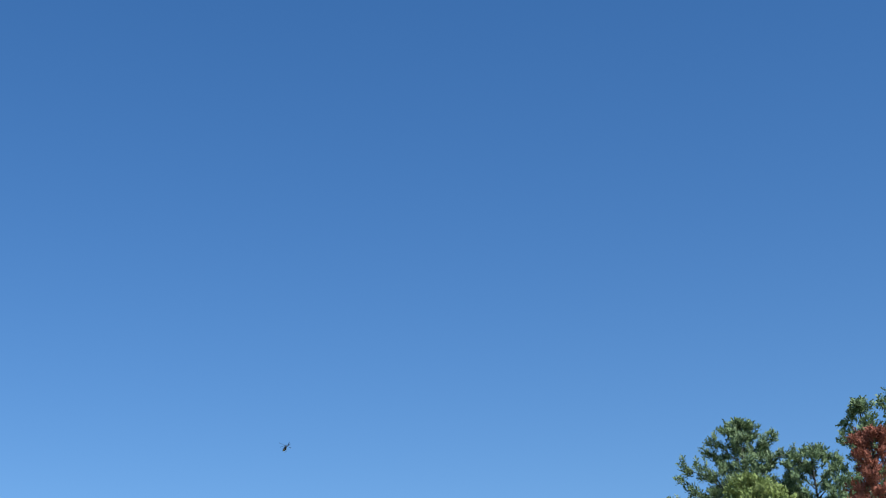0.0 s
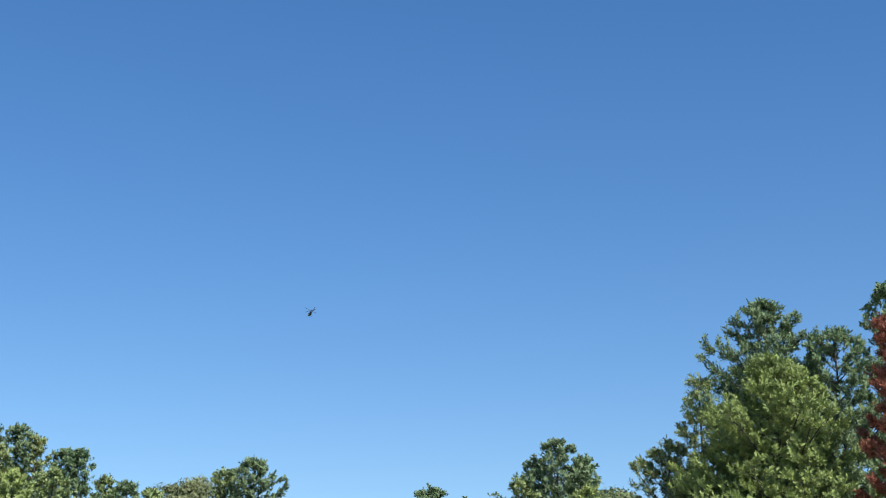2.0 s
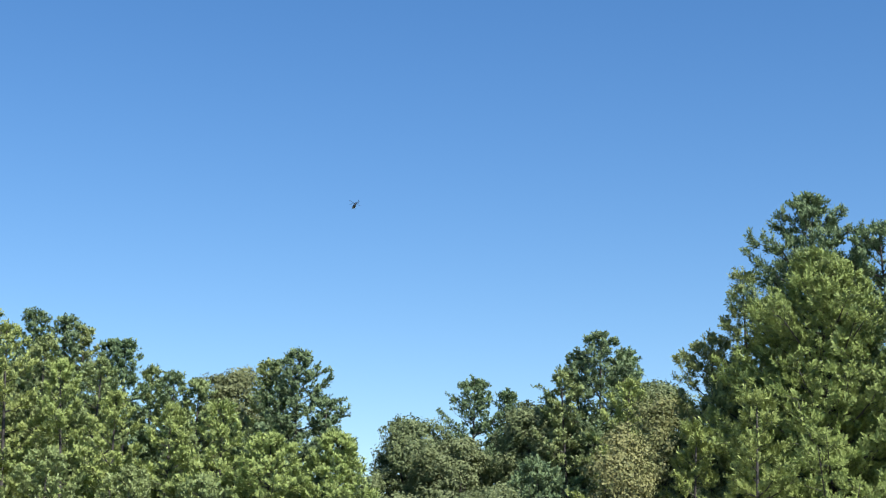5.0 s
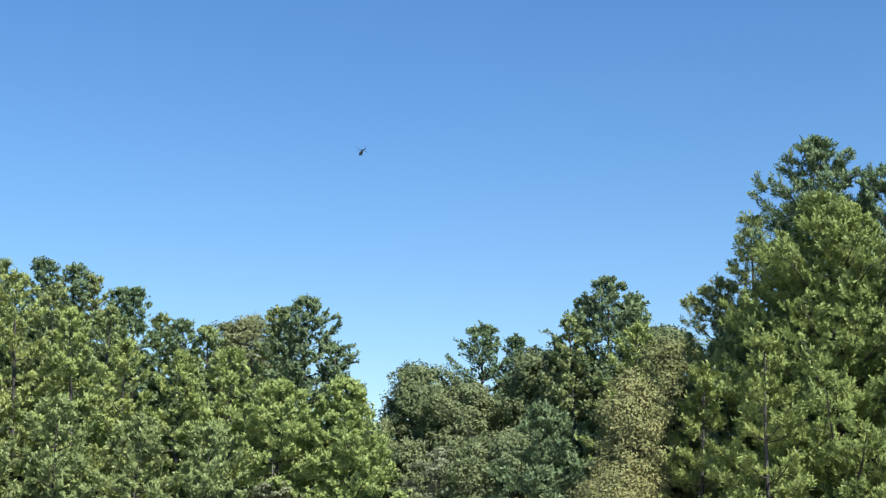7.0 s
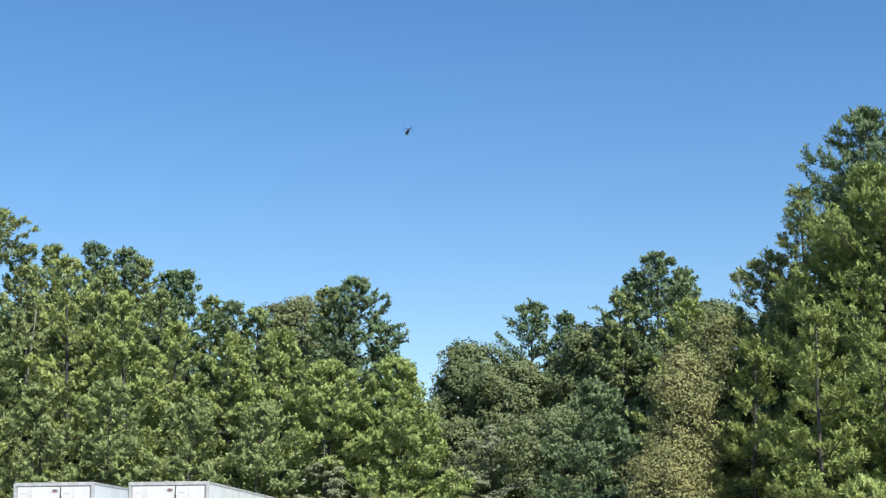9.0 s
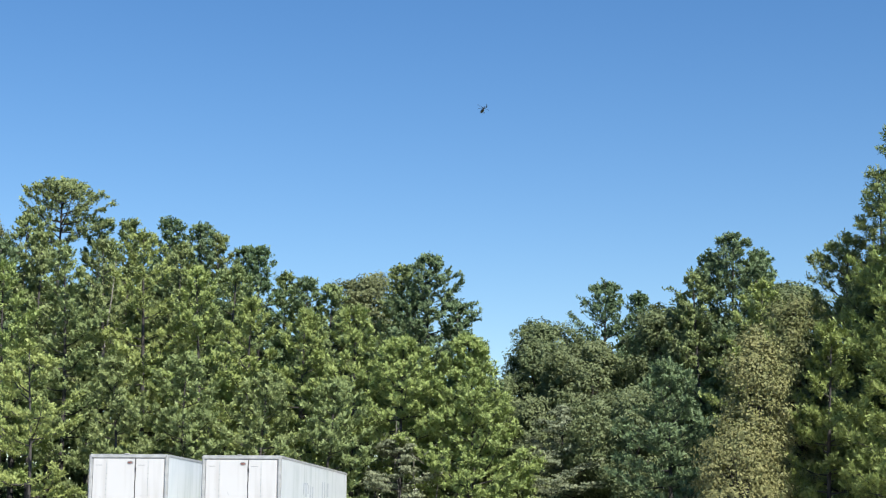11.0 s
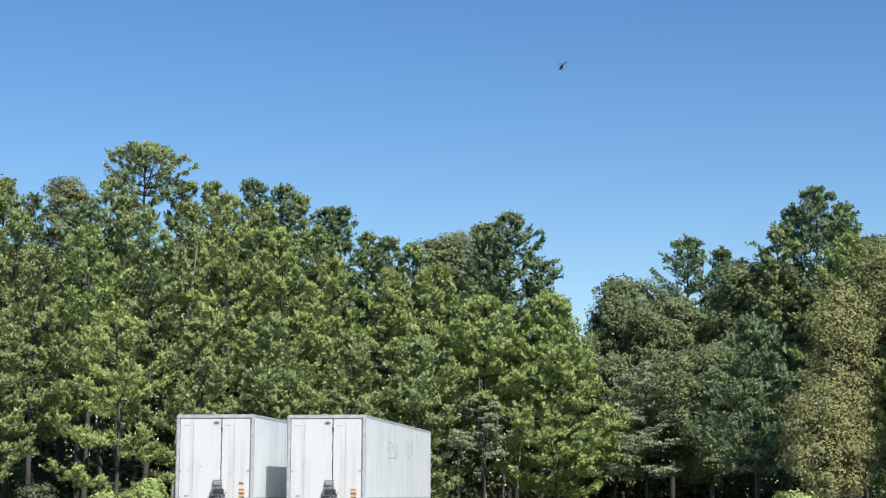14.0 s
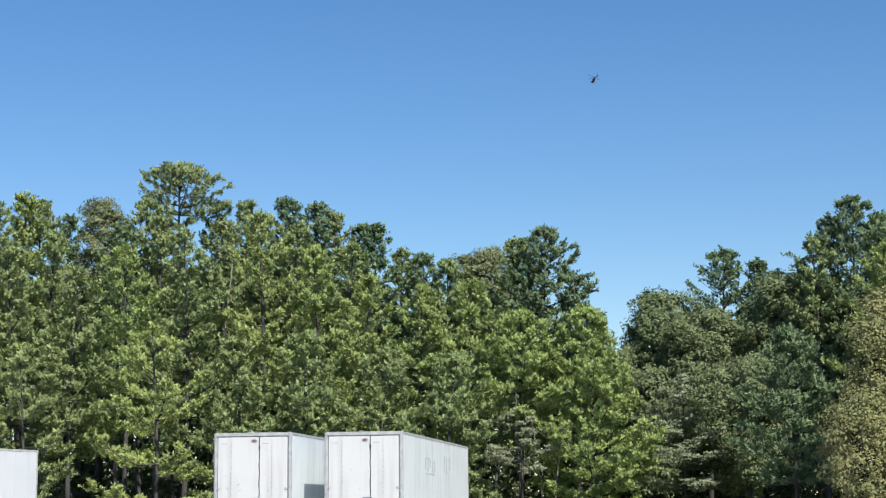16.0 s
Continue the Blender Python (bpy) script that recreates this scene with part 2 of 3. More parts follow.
# ---- trees ----
def pine(x, y, h, r, base=0.3, mat=None, seed=0, peak=0.66, lean=0.0, limbs=46, dense=1.0, blades=0, label="", bark=None, gaps=0.0, rise=0.12, spray=0.4, tiers=False):
    """A pine: a straight tapered trunk, limbs in loose whorls, side branches in flat sprays, needle tufts on their outer parts."""
    rng = np.random.default_rng(1000 + seed)
    tree = tagged(new("tiered_tree" if tiers else "pine_tree"), label or "tall pine tree with green needles in the woods", "tree", "trees of the woods")
    tree.location = (x, y, 0)
    r, peak, limbs = r * 1.12 + 0.1, peak * 0.97, int(limbs * 1.1)
    far = math.hypot(x, y)      # needles are drawn finer on the nearer trees
    blades = blades or (20 if far < 68 else 14 if far < 88 else 11)
    verts, faces, centres, shoots = [], [], [], []
    wob = rng.uniform(-0.25, 0.25, 4)

    def stem(z):
        u = z / h
        return Vector((lean * u * u + wob[0] * math.sin(u * 4), wob[1] * math.sin(u * 5 + wob[2] * 6), z))

    def tufted(a, b, count, loose):
        """Tufts on the outer part of a branch from a to b."""
        s = rng.uniform(0.15, 1.0, (count, 1)) ** 0.7
        a, b = np.array(a), np.array(b)
        way = unit((b - a) * np.array((1, 1, 0.7)))
        centres.append(a + (b - a) * s + rng.normal(size=(count, 3)) * (loose, loose, loose * 0.55))
        shoots.append(unit(way * 0.75 + np.array((0, 0, 0.55)) + rng.normal(size=(count, 3)) * 0.3))
    n = 9
    top = h - 0.22
    tube_into(verts, faces, [stem(top * i / n) for i in range(n + 1)], [max(0.025, h * 0.0095 * (1 - i / n) ** 0.8 + 0.015) for i in range(n + 1)], 8)
    turn = rng.uniform(0, 6.28)
    for i in range(limbs):
        u = min(0.985, (5 * (i // 5) + rng.uniform(0, 3.2) if i < 0.7 * limbs else i + rng.uniform(0, 0.9)) / limbs)      # whorls of five, loose towards the top
        z = h * base + (top - 0.25 - h * base) * u
        turn += 2.39996 + rng.uniform(-0.5, 0.5)
        prof = (1 - u) ** peak * (0.62 + 0.38 * min(1, u / 0.2))
        ln = max(0.4, r * prof * rng.uniform(0.62, 1.12))
        up = rise + 1.0 * u * u + rng.uniform(-0.16, 0.16)
        o = stem(z)
        d = Vector((math.cos(turn), math.sin(turn), 0))
        line = [o + d * ln * s + Vector((0, 0, ln * (up * s - 0.10 * math.sin(3.1 * s) + 0.14 * s * s))) for s in (0, 0.35, 0.7, 1.0)]
        for p in line[1:]:
            p.z = min(p.z, top + 0.1 - (0.8 if peak > 0.4 else 0.42) * math.hypot(p.x - o.x, p.y - o.y))
        tube_into(verts, faces, line, [0.013 * ln + 0.014, 0.009 * ln + 0.01, 0.005 * ln + 0.008, 0.006], 4)
        if rng.uniform() < gaps:
            continue
        tufted(line[2], line[3], int(3 + 3 * dense), 0.10)
        count = int(1.5 + 2.1 * ln)
        for k in range(count):
            t = 0.2 + 0.75 * (k + rng.uniform(0.1, 0.9)) / count
            j = 0 if t < 0.35 else 1 if t < 0.7 else 2
            p = line[j].lerp(line[j + 1], (t - (0, 0.35, 0.7)[j]) / (0.35, 0.35, 0.3)[j])
            a = turn + (1 if k % 2 else -1) * rng.uniform(0.55, 1.15)
            sl = min(1.7, max(0.28, ln * spray * (1.15 - 0.75 * t) * rng.uniform(0.7, 1.25)))
            q = p + Vector((math.cos(a), math.sin(a), 0.16 + 0.3 * u + rng.normal() * 0.14)) * sl
            q.z = min(q.z, top - (0.6 if peak > 0.4 else 0.3) * math.hypot(q.x - o.x, q.y - o.y))
            tube_into(verts, faces, [p, q], [0.012, 0.005], 3)
            tufted(p, q, max(2, int(dense * (3.0 + 6.4 * sl))), 0.07 + 0.06 * sl)
            if k % 2:
                tufted(o.lerp(p, 0.3), p, int(1 + 1.2 * dense), 0.16)
    o = stem(top)
    for a in (0.4, 2.4, 4.5):
        tufted(o - Vector((0, 0, 0.5)), o + Vector((math.cos(a) * 0.16, math.sin(a) * 0.16, -0.02)), 4, 0.06)
    mesh_object("trunk", verts, faces, bark or BARK, tree)
    centres = np.concatenate(centres)
    if tiers:      # flat sprays of small leaves
        co = leaves(rng, centres, rng.uniform(0.15, 0.34, len(centres)), 16, 0.12, 0.22)
    else:
        co = needle_tufts(rng, centres, np.concatenate(shoots), blades)
    tri_object("crown", co, mat or PINE, tree)
    return tree


def oak(x, y, h, r, base=0.3, mat=None, seed=0, lobes=30, dense=1.0, leaf=0.15, lobe=0.42, label="", name="oak_tree", bark=None, layered=0.0, per=30):
    """A broadleaf tree: forked trunk, limbs that end in lobes, each lobe many balls of loose leaves."""
    rng = np.random.default_rng(5000 + seed)
    tree = tagged(new(name), label or "broadleaf tree with dull green leaves in the woods", "tree", "trees of the woods")
    tree.location = (x, y, 0)
    verts, faces, centres, sizes = [], [], [], []
    z0 = h * base
    half = (h - z0) / 2
    mid = z0 + half
    tube_into(verts, faces, [(0, 0, 0), (0.05, 0.03, z0 * 0.6), (0.1, -0.05, z0), (0.05, 0.05, mid)], [0.011 * h + 0.04, 0.009 * h + 0.03, 0.007 * h + 0.02, 0.04], 8)
    lobes = int(lobes * max(1.0, half / r) ** 0.7)
    for i in range(lobes):
        u = (i + 0.5) / lobes
        zz = 1 - 2 * u
        a = 2.39996 * i + rng.uniform(-0.5, 0.5)
        q = math.sqrt(max(0, 1 - zz * zz)) ** 0.7
        k = rng.uniform(0.45, 0.85)
        lr = lobe * r * rng.uniform(0.7, 1.15)
        c = Vector((math.cos(a) * q * r * k, math.sin(a) * q * r * k, min(mid + zz * half * 0.9 * rng.uniform(0.85, 1.03), h - lr * 0.75 - 0.15)))
        o = Vector((0.05, 0, z0 + (c.z - z0) * 0.35 if c.z > z0 else z0))
        tube_into(verts, faces, [o, o.lerp(c, 0.5) + Vector((0, 0, 0.25)), c], [0.014 * r + 0.02, 0.01 * r + 0.015, 0.01], 5)
        m = max(8, int(dense * 34 * (lr / 0.9) ** 1.8))
        out = unit(rng.normal(size=(m, 3)) + np.array((0, 0, 0.3)))
        rad = lr * rng.uniform(0.5, 1.0, (m, 1))
        pts = np.array(c) + out * rad * np.array((1, 1, 0.75 - 0.45 * layered))
        centres.extend(pts)
        sizes.extend(rng.uniform(0.22, 0.5, m))
    mesh_object("trunk", verts, faces, bark or BARK, tree)
    co = leaves(rng, np.array(centres), np.array(sizes), per, leaf, 0.8 - 0.4 * layered)
    tri_object("crown", co, mat or OAK, tree)
    return tree


def bare_tree(x, y, h, lean, seed=0, thick=0.14, label="", twigs=9, bark=None):
    """A dead stem, bent and tapered, with a few snapped limbs."""
    rng = np.random.default_rng(9000 + seed)
    tree = tagged(new("bare_tree"), label or "pale dead leaning tree stem with snapped limbs", "tree", "trees of the woods")
    tree.location = (x, y, 0)
    verts, faces = [], []
    line = [Vector((lean * (i / 8) ** 1.3 + rng.normal() * 0.07, rng.normal() * 0.07, h * i / 8)) for i in range(9)]
    tube_into(verts, faces, line, [thick * (1 - 0.8 * i / 8) for i in range(9)], 8)
    mesh_object("trunk", verts, faces, bark or BARK_PALE, tree)
    for k in range(twigs):
        i = 3 + k % 5
        a = rng.uniform(0, 6.28)
        n = rng.uniform(0.5, 1.6)
        verts, faces = [], []
        d = Vector((math.cos(a), math.sin(a), 0.5))
        tube_into(verts, faces, [line[i], line[i] + d * n * 0.5, line[i] + d * n + Vector((0, 0, 0.2))], [thick * 0.28, thick * 0.2, 0.008], 5)
        mesh_object("limb", verts, faces, bark or BARK_PALE, tree)
    return tree


def stuff_woods(name, label, boxes, mat, seed, leaf, count, per, low=0.8):
    """Woods too thick to count: leafy clumps strewn through long boxes (x0, x1, y0, y1, top), with bare stems under them."""
    rng = np.random.default_rng(seed)
    cs, verts, faces = [], [], []
    for x0, x1, y0, y1, top in boxes:
        n = int(count * (x1 - x0) * top / 10)
        u = rng.uniform(0, 1, (n, 3))
        bump = 0.9 + 0.1 * np.sin(u[:, 0] * 23) * np.sin(u[:, 0] * 7 + 1)
        cs.append(np.stack((x0 + (x1 - x0) * u[:, 0], y0 + (y1 - y0) * u[:, 1], 0.25 + top * bump * u[:, 2] ** low), 1))
        for i in range(int((x1 - x0) / 1.6)):
            px, py = rng.uniform(x0, x1), rng.uniform(y0, y1)
            tube_into(verts, faces, [(px, py, 0), (px + rng.normal() * 0.15, py, top * 0.5), (px + rng.normal() * 0.3, py, top * 0.85)], [0.16, 0.11, 0.04], 5)
    cs = np.concatenate(cs)
    woods = tagged(new(name), label, "woods", "", "stuff")
    mesh_object("stems", verts, faces, BARK, woods)
    tri_object("foliage", leaves(rng, cs, rng.uniform(0.35, 0.75, len(cs)), per, leaf), mat, woods)
    return woods


# ---- ground ----
def ground():
    bm = bmesh.new()
    bmesh.ops.create_grid(bm, x_segments=60, y_segments=60, size=2500)
    ob = part("ground", bm, GRASS)
    tagged(ob, "rough green grass ground round the yard", "ground", "", "structure")
    bm = box(-60, 45, -25, 72, -0.05, 0.06, 0.02)
    tagged(part("gravel_yard", bm, GRAVEL), "unseen gravel truck yard with packed stones, pale to bounce light", "yard", "", "structure")


ground()

# the skyline of the left woods
pine(-27.49, 90.93, 19.48, 3.17, seed=1, base=0.5, limbs=54, label="tall green pine with tufted needles at the wood's edge")
pine(-26.37, 94.39, 20.37, 2.68, seed=2, mat=PINE_LIGHT, base=0.5, limbs=54, label="tall green pine with tufted needles at the wood's edge")
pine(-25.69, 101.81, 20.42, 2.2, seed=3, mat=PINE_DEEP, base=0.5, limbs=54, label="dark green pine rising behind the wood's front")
oak(-22.38, 97.46, 20.57, 1.6, seed=4, base=0.72, mat=OAK_TAN, lobes=16, label="broadleaf tree with olive-brown turning leaves above the pines")
pine(-19.17, 94.07, 19.94, 2.93, seed=5, mat=PINE, base=0.5, limbs=54, label="tall green pine with tufted needles at the wood's edge")
pine(-18.00, 98.37, 22.95, 3.0, seed=6, base=0.82, mat=PINE, peak=0.32, limbs=32, dense=0.72, gaps=0.14, rise=0.34, label="old spreading pine with bare limbs and gaps in its crown")
pine(-16.01, 100.74, 20.97, 2.44, seed=7, mat=PINE_DEEP, base=0.5, limbs=54, label="dark green pine rising behind the wood's front")
pine(-13.67, 97.04, 20.24, 2.2, seed=8, mat=PINE, base=0.5, limbs=54, label="tall green pine with tufted needles at the wood's edge")
pine(-11.42, 97.33, 20.44, 2.44, seed=9, mat=PINE_DEEP, base=0.5, limbs=54, label="dark green pine rising behind the wood's front")
pine(-9.52, 96.53, 19.98, 2.68, seed=10, mat=PINE_DEEP, base=0.5, limbs=54, label="dark green pine rising behind the wood's front")
pine(-8.55, 98.63, 19.77, 2.32, seed=11, mat=PINE, base=0.5, limbs=54, label="tall green pine with tufted needles at the wood's edge")
pine(-7.17, 100.75, 19.31, 1.34, seed=12, mat=PINE_DEEP, base=0.5, limbs=54, label="dark green pine rising behind the wood's front")
pine(-5.87, 96.82, 18.78, 2.32, seed=13, mat=PINE_DEEP, base=0.5, limbs=54, label="dark green pine rising behind the wood's front")
pine(-4.41, 98.90, 17.48, 1.83, seed=14, mat=PINE, base=0.5, limbs=54, label="tall green pine with tufted needles at the wood's edge")
pine(-3.01, 95.95, 16.76, 2.07, seed=15, mat=PINE_DEEP, base=0.5, limbs=54, label="dark green pine rising behind the wood's front")
pine(-1.59, 94.99, 16.22, 2.2, seed=16, mat=PINE, base=0.5, limbs=54, label="tall green pine with tufted needles at the wood's edge")
oak(0.55, 98.00, 17.28, 2.2, seed=17, base=0.6, mat=OAK_TAN, lobes=22, label="broadleaf tree with olive-brown turning leaves above the pines")
pine(2.56, 93.97, 17.23, 2.44, seed=18, mat=PINE, base=0.5, limbs=54, label="tall green pine with tufted needles at the wood's edge")
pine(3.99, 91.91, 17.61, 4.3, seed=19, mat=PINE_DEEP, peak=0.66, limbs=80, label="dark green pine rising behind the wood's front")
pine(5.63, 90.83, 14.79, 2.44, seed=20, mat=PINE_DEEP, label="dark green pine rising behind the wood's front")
pine(-25.79, 95.58, 20.22, 2.93, seed=21, base=0.5, limbs=54, label="tall green pine with tufted needles at the wood's edge")
pine(-23.23, 89.02, 17.14, 3.05, seed=22, base=0.4, mat=PINE, label="tall green pine with tufted needles at the wood's edge")
pine(-19.86, 90.85, 17.74, 3.05, seed=23, base=0.4, mat=PINE_DEEP, label="dark green pine rising behind the wood's front")
pine(-17.72, 91.30, 18.44, 3.05, seed=24, base=0.4, mat=PINE, label="tall green pine with tufted needles at the wood's edge")
pine(-14.11, 90.91, 18.00, 3.17, seed=25, base=0.4, mat=PINE, label="tall green pine with tufted needles at the wood's edge")
pine(-10.01, 91.45, 17.89, 3.05, seed=26, base=0.4, mat=PINE, label="tall green pine with tufted needles at the wood's edge")
pine(-6.91, 90.74, 16.59, 2.93, seed=27, base=0.4, mat=PINE, label="tall green pine with tufted needles at the wood's edge")
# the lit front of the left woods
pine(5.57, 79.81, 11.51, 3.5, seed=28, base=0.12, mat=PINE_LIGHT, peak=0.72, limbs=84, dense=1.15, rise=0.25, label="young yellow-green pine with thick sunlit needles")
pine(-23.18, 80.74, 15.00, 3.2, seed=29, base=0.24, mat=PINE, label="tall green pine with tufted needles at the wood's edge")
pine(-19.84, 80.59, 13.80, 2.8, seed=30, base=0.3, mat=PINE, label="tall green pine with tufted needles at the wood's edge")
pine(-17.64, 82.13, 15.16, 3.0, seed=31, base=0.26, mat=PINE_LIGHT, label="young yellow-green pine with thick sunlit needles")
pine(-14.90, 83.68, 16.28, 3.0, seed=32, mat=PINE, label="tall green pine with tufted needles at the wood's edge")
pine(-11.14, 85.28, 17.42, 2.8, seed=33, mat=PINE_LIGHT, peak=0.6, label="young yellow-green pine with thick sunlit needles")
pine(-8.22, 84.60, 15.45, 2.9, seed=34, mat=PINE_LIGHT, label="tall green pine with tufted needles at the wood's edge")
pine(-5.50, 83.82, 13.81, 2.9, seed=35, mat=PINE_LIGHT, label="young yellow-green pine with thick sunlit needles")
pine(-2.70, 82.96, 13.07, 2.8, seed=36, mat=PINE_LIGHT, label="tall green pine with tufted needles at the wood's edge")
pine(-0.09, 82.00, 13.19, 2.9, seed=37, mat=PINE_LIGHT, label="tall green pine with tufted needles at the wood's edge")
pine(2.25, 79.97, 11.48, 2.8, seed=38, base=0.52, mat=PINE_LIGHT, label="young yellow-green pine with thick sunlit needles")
pine(2.1, 78.4, 6.6, 1.8, seed=90, base=0.5, mat=TIERED, peak=0.5, limbs=18, rise=0.0, spray=0.5, tiers=True, label="small shaded tree with grey-green leaf tiers under the pines")
pine(-20.36, 73.22, 8.85, 2.6, seed=39, base=0.2, limbs=18, mat=PINE, label="young yellow-green pine with thick sunlit needles")
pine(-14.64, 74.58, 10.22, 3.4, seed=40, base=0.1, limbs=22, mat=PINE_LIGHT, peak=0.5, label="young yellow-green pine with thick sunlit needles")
pine(-11.10, 76.20, 9.83, 2.4, seed=41, base=0.2, mat=PINE, label="tall green pine with tufted needles at the wood's edge")
pine(-8.06, 77.58, 10.21, 3.0, seed=42, base=0.15, mat=PINE, label="tall green pine with tufted needles at the wood's edge")
pine(-4.31, 77.88, 9.39, 3.0, seed=43, base=0.15, mat=PINE, label="tall green pine with tufted needles at the wood's edge")
pine(-1.06, 76.99, 9.00, 2.8, seed=44, base=0.15, mat=PINE, label="tall green pine with tufted needles at the wood's edge")
# the right woods
oak(8.08, 92.65, 10.52, 1.5, seed=45, base=0.2, mat=OAK, label="slender broadleaf tree in the gap between woods")
oak(10.77, 94.39, 14.31, 2.45, seed=46, base=0.35, mat=OAK, label="broad oak with greyish green leaves")
oak(9.46, 89.50, 9.28, 1.7, seed=47, base=0.2, mat=OAK, label="broad oak with greyish green leaves")
oak(12.84, 91.10, 12.59, 2.6, seed=48, base=0.3, mat=OAK, label="broad oak with greyish green leaves")
pine(14.81, 96.87, 17.03, 2.7, seed=49, base=0.45, mat=PINE_DEEP, peak=0.5, dense=0.9, gaps=0.12, limbs=60, label="dark green pine rising behind the wood's front")
pine(16.80, 96.55, 16.23, 1.59, seed=50, base=0.5, mat=PINE_DEEP, label="dark green pine rising behind the wood's front")
oak(17.35, 90.35, 14.72, 2.4, seed=51, base=0.4, mat=OAK, label="broad oak with greyish green leaves")
pine(20.93, 89.59, 18.73, 4.6, seed=52, base=0.3, mat=PINE_DEEP, peak=0.66, limbs=92, dense=0.95, gaps=0.06, label="dark green pine rising behind the wood's front")
pine(18.50, 88.08, 16.16, 2.6, seed=53, mat=PINE, label="tall green pine with tufted needles at the wood's edge")
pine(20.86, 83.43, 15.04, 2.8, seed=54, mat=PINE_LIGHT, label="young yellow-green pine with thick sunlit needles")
pine(23.30, 92.10, 18.21, 1.95, seed=55, mat=PINE_DEEP, base=0.5, limbs=54, label="dark green pine rising behind the wood's front")
oak(23.11, 84.91, 15.39, 2.2, seed=56, base=0.3, mat=OAK, label="broad oak with greyish green leaves")
pine(10.28, 81.35, 8.3, 2.7, seed=57, base=0.3, mat=TIERED, peak=0.6, limbs=26, rise=-0.04, spray=0.55, tiers=True, label="shaded broadleaf tree with flat tiers of grey-green leaves")
oak(13.32, 80.91, 9.11, 2.8, seed=58, base=0.27, mat=OAK, label="shaded broadleaf tree with small dull leaves")
# deep needles here: darker colour in place of shadow in the hollow
pine(13.66, 70.86, 9.41, 2.7, seed=59, base=0.25, mat=PINE_DEEP, label="tall green pine with tufted needles at the wood's edge")
oak(14.32, 58.27, 9.38, 1.25, seed=60, leaf=0.11, per=36, base=0.12, mat=AUTUMN, label="broadleaf tree in yellow-brown autumn leaf", lobes=22, lobe=0.5)
oak(17.26, 63.70, 11.14, 1.2, seed=61, base=0.2, leaf=0.12, lobe=0.5, mat=OLIVE, label="broadleaf tree in yellow-brown autumn leaf")
oak(13.4, 57.3, 5.6, 1.55, seed=62, leaf=0.11, per=30, base=0.24, lobe=0.36, lobes=34, mat=AUTUMN, label="low broadleaf tree with yellowing leaves")
# the near pines
pine(22.06, 57.94, 16.11, 5.8, seed=63, base=0.1, mat=PINE_WARM, peak=0.7, limbs=140, dense=1.0, label="large full pine with lit yellow-green boughs")
pine(19.59, 64.07, 13.93, 3.0, seed=64, base=0.1, mat=PINE, peak=0.5, limbs=56, label="dark green pine rising behind the wood's front")
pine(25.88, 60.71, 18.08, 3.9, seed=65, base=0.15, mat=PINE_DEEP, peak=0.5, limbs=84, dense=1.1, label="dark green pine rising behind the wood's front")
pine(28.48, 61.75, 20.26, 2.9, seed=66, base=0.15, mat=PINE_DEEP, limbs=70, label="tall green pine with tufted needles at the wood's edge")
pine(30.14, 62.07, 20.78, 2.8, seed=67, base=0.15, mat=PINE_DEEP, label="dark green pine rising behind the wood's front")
pine(25.42, 54.35, 17.00, 2.2, seed=68, base=0.2, mat=RUST, peak=0.6, limbs=84, dense=1.3, label="dead pine with rust-red needles among green pines")
pine(18.67, 51.73, 4.12, 2.2, seed=69, base=0.05, mat=PINE_LIGHT, label="young yellow-green pine with thick sunlit needles")
pine(24.45, 68.78, 16.32, 3.0, seed=70, base=0.1, mat=PINE, label="tall green pine with tufted needles at the wood's edge")
pine(26.88, 66.79, 17.74, 3.4, seed=71, base=0.1, mat=PINE_DEEP, label="dark green pine rising behind the wood's front")
pine(23.55, 62.69, 19.62, 5.9, seed=72, base=0.25, mat=PINE_DEEP, peak=0.74, limbs=96, label="tall green pine with tufted needles at the wood's edge")
pine(17.28, 59.02, 9.61, 1.9, seed=73, base=0.08, mat=PINE_WARM, limbs=40, label="tall green pine with tufted needles at the wood's edge")
pine(22.49, 71.55, 13.81, 3.0, seed=74, base=0.08, mat=PINE_DEEP, label="dark green pine rising behind the wood's front")
pine(20.51, 62.20, 16.15, 2.5, seed=75, base=0.1, mat=PINE, limbs=56, label="tall green pine with tufted needles at the wood's edge")
pine(18.10, 54.05, 10.05, 2.1, seed=76, base=0.08, mat=PINE_WARM, limbs=40, label="young yellow-green pine with thick sunlit needles")
pine(22.55, 90.23, 17.51, 2.5, seed=77, base=0.4, mat=PINE_DEEP, label="dark green pine rising behind the wood's front")
pine(19.96, 90.83, 17.61, 2.2, seed=78, base=0.4, mat=PINE_DEEP, label="dark green pine rising behind the wood's front")
# bare stems and saplings
bare_tree(-13.86, 86.0, 15.75, 1.12, seed=79, thick=0.085, twigs=4)
bare_tree(2.26, 78.97, 7.56, -0.46, seed=80, thick=0.05, twigs=5, label='thin bare grey stem under the pines')
bare_tree(3.26, 78.93, 5.93, -0.65, seed=81, thick=0.05, twigs=5, label='thin bare grey stem under the pines')
bare_tree(3.79, 78.91, 6.19, 0.31, seed=82, thick=0.05, twigs=5, label='thin bare grey stem under the pines')
bare_tree(5.80, 78.79, 5.92, -0.35, seed=83, thick=0.05, twigs=5, label='thin bare grey stem under the pines')
oak(-12.59, 62.75, 1.58, 0.65, seed=84, base=0.1, mat=PINE_LIGHT, lobes=12, name="sapling", label="small bright green sapling at the wood's foot")
oak(-11.20, 64.03, 2.05, 0.75, seed=85, base=0.1, mat=PINE_LIGHT, lobes=12, name="sapling", label="small bright green sapling at the wood's foot")
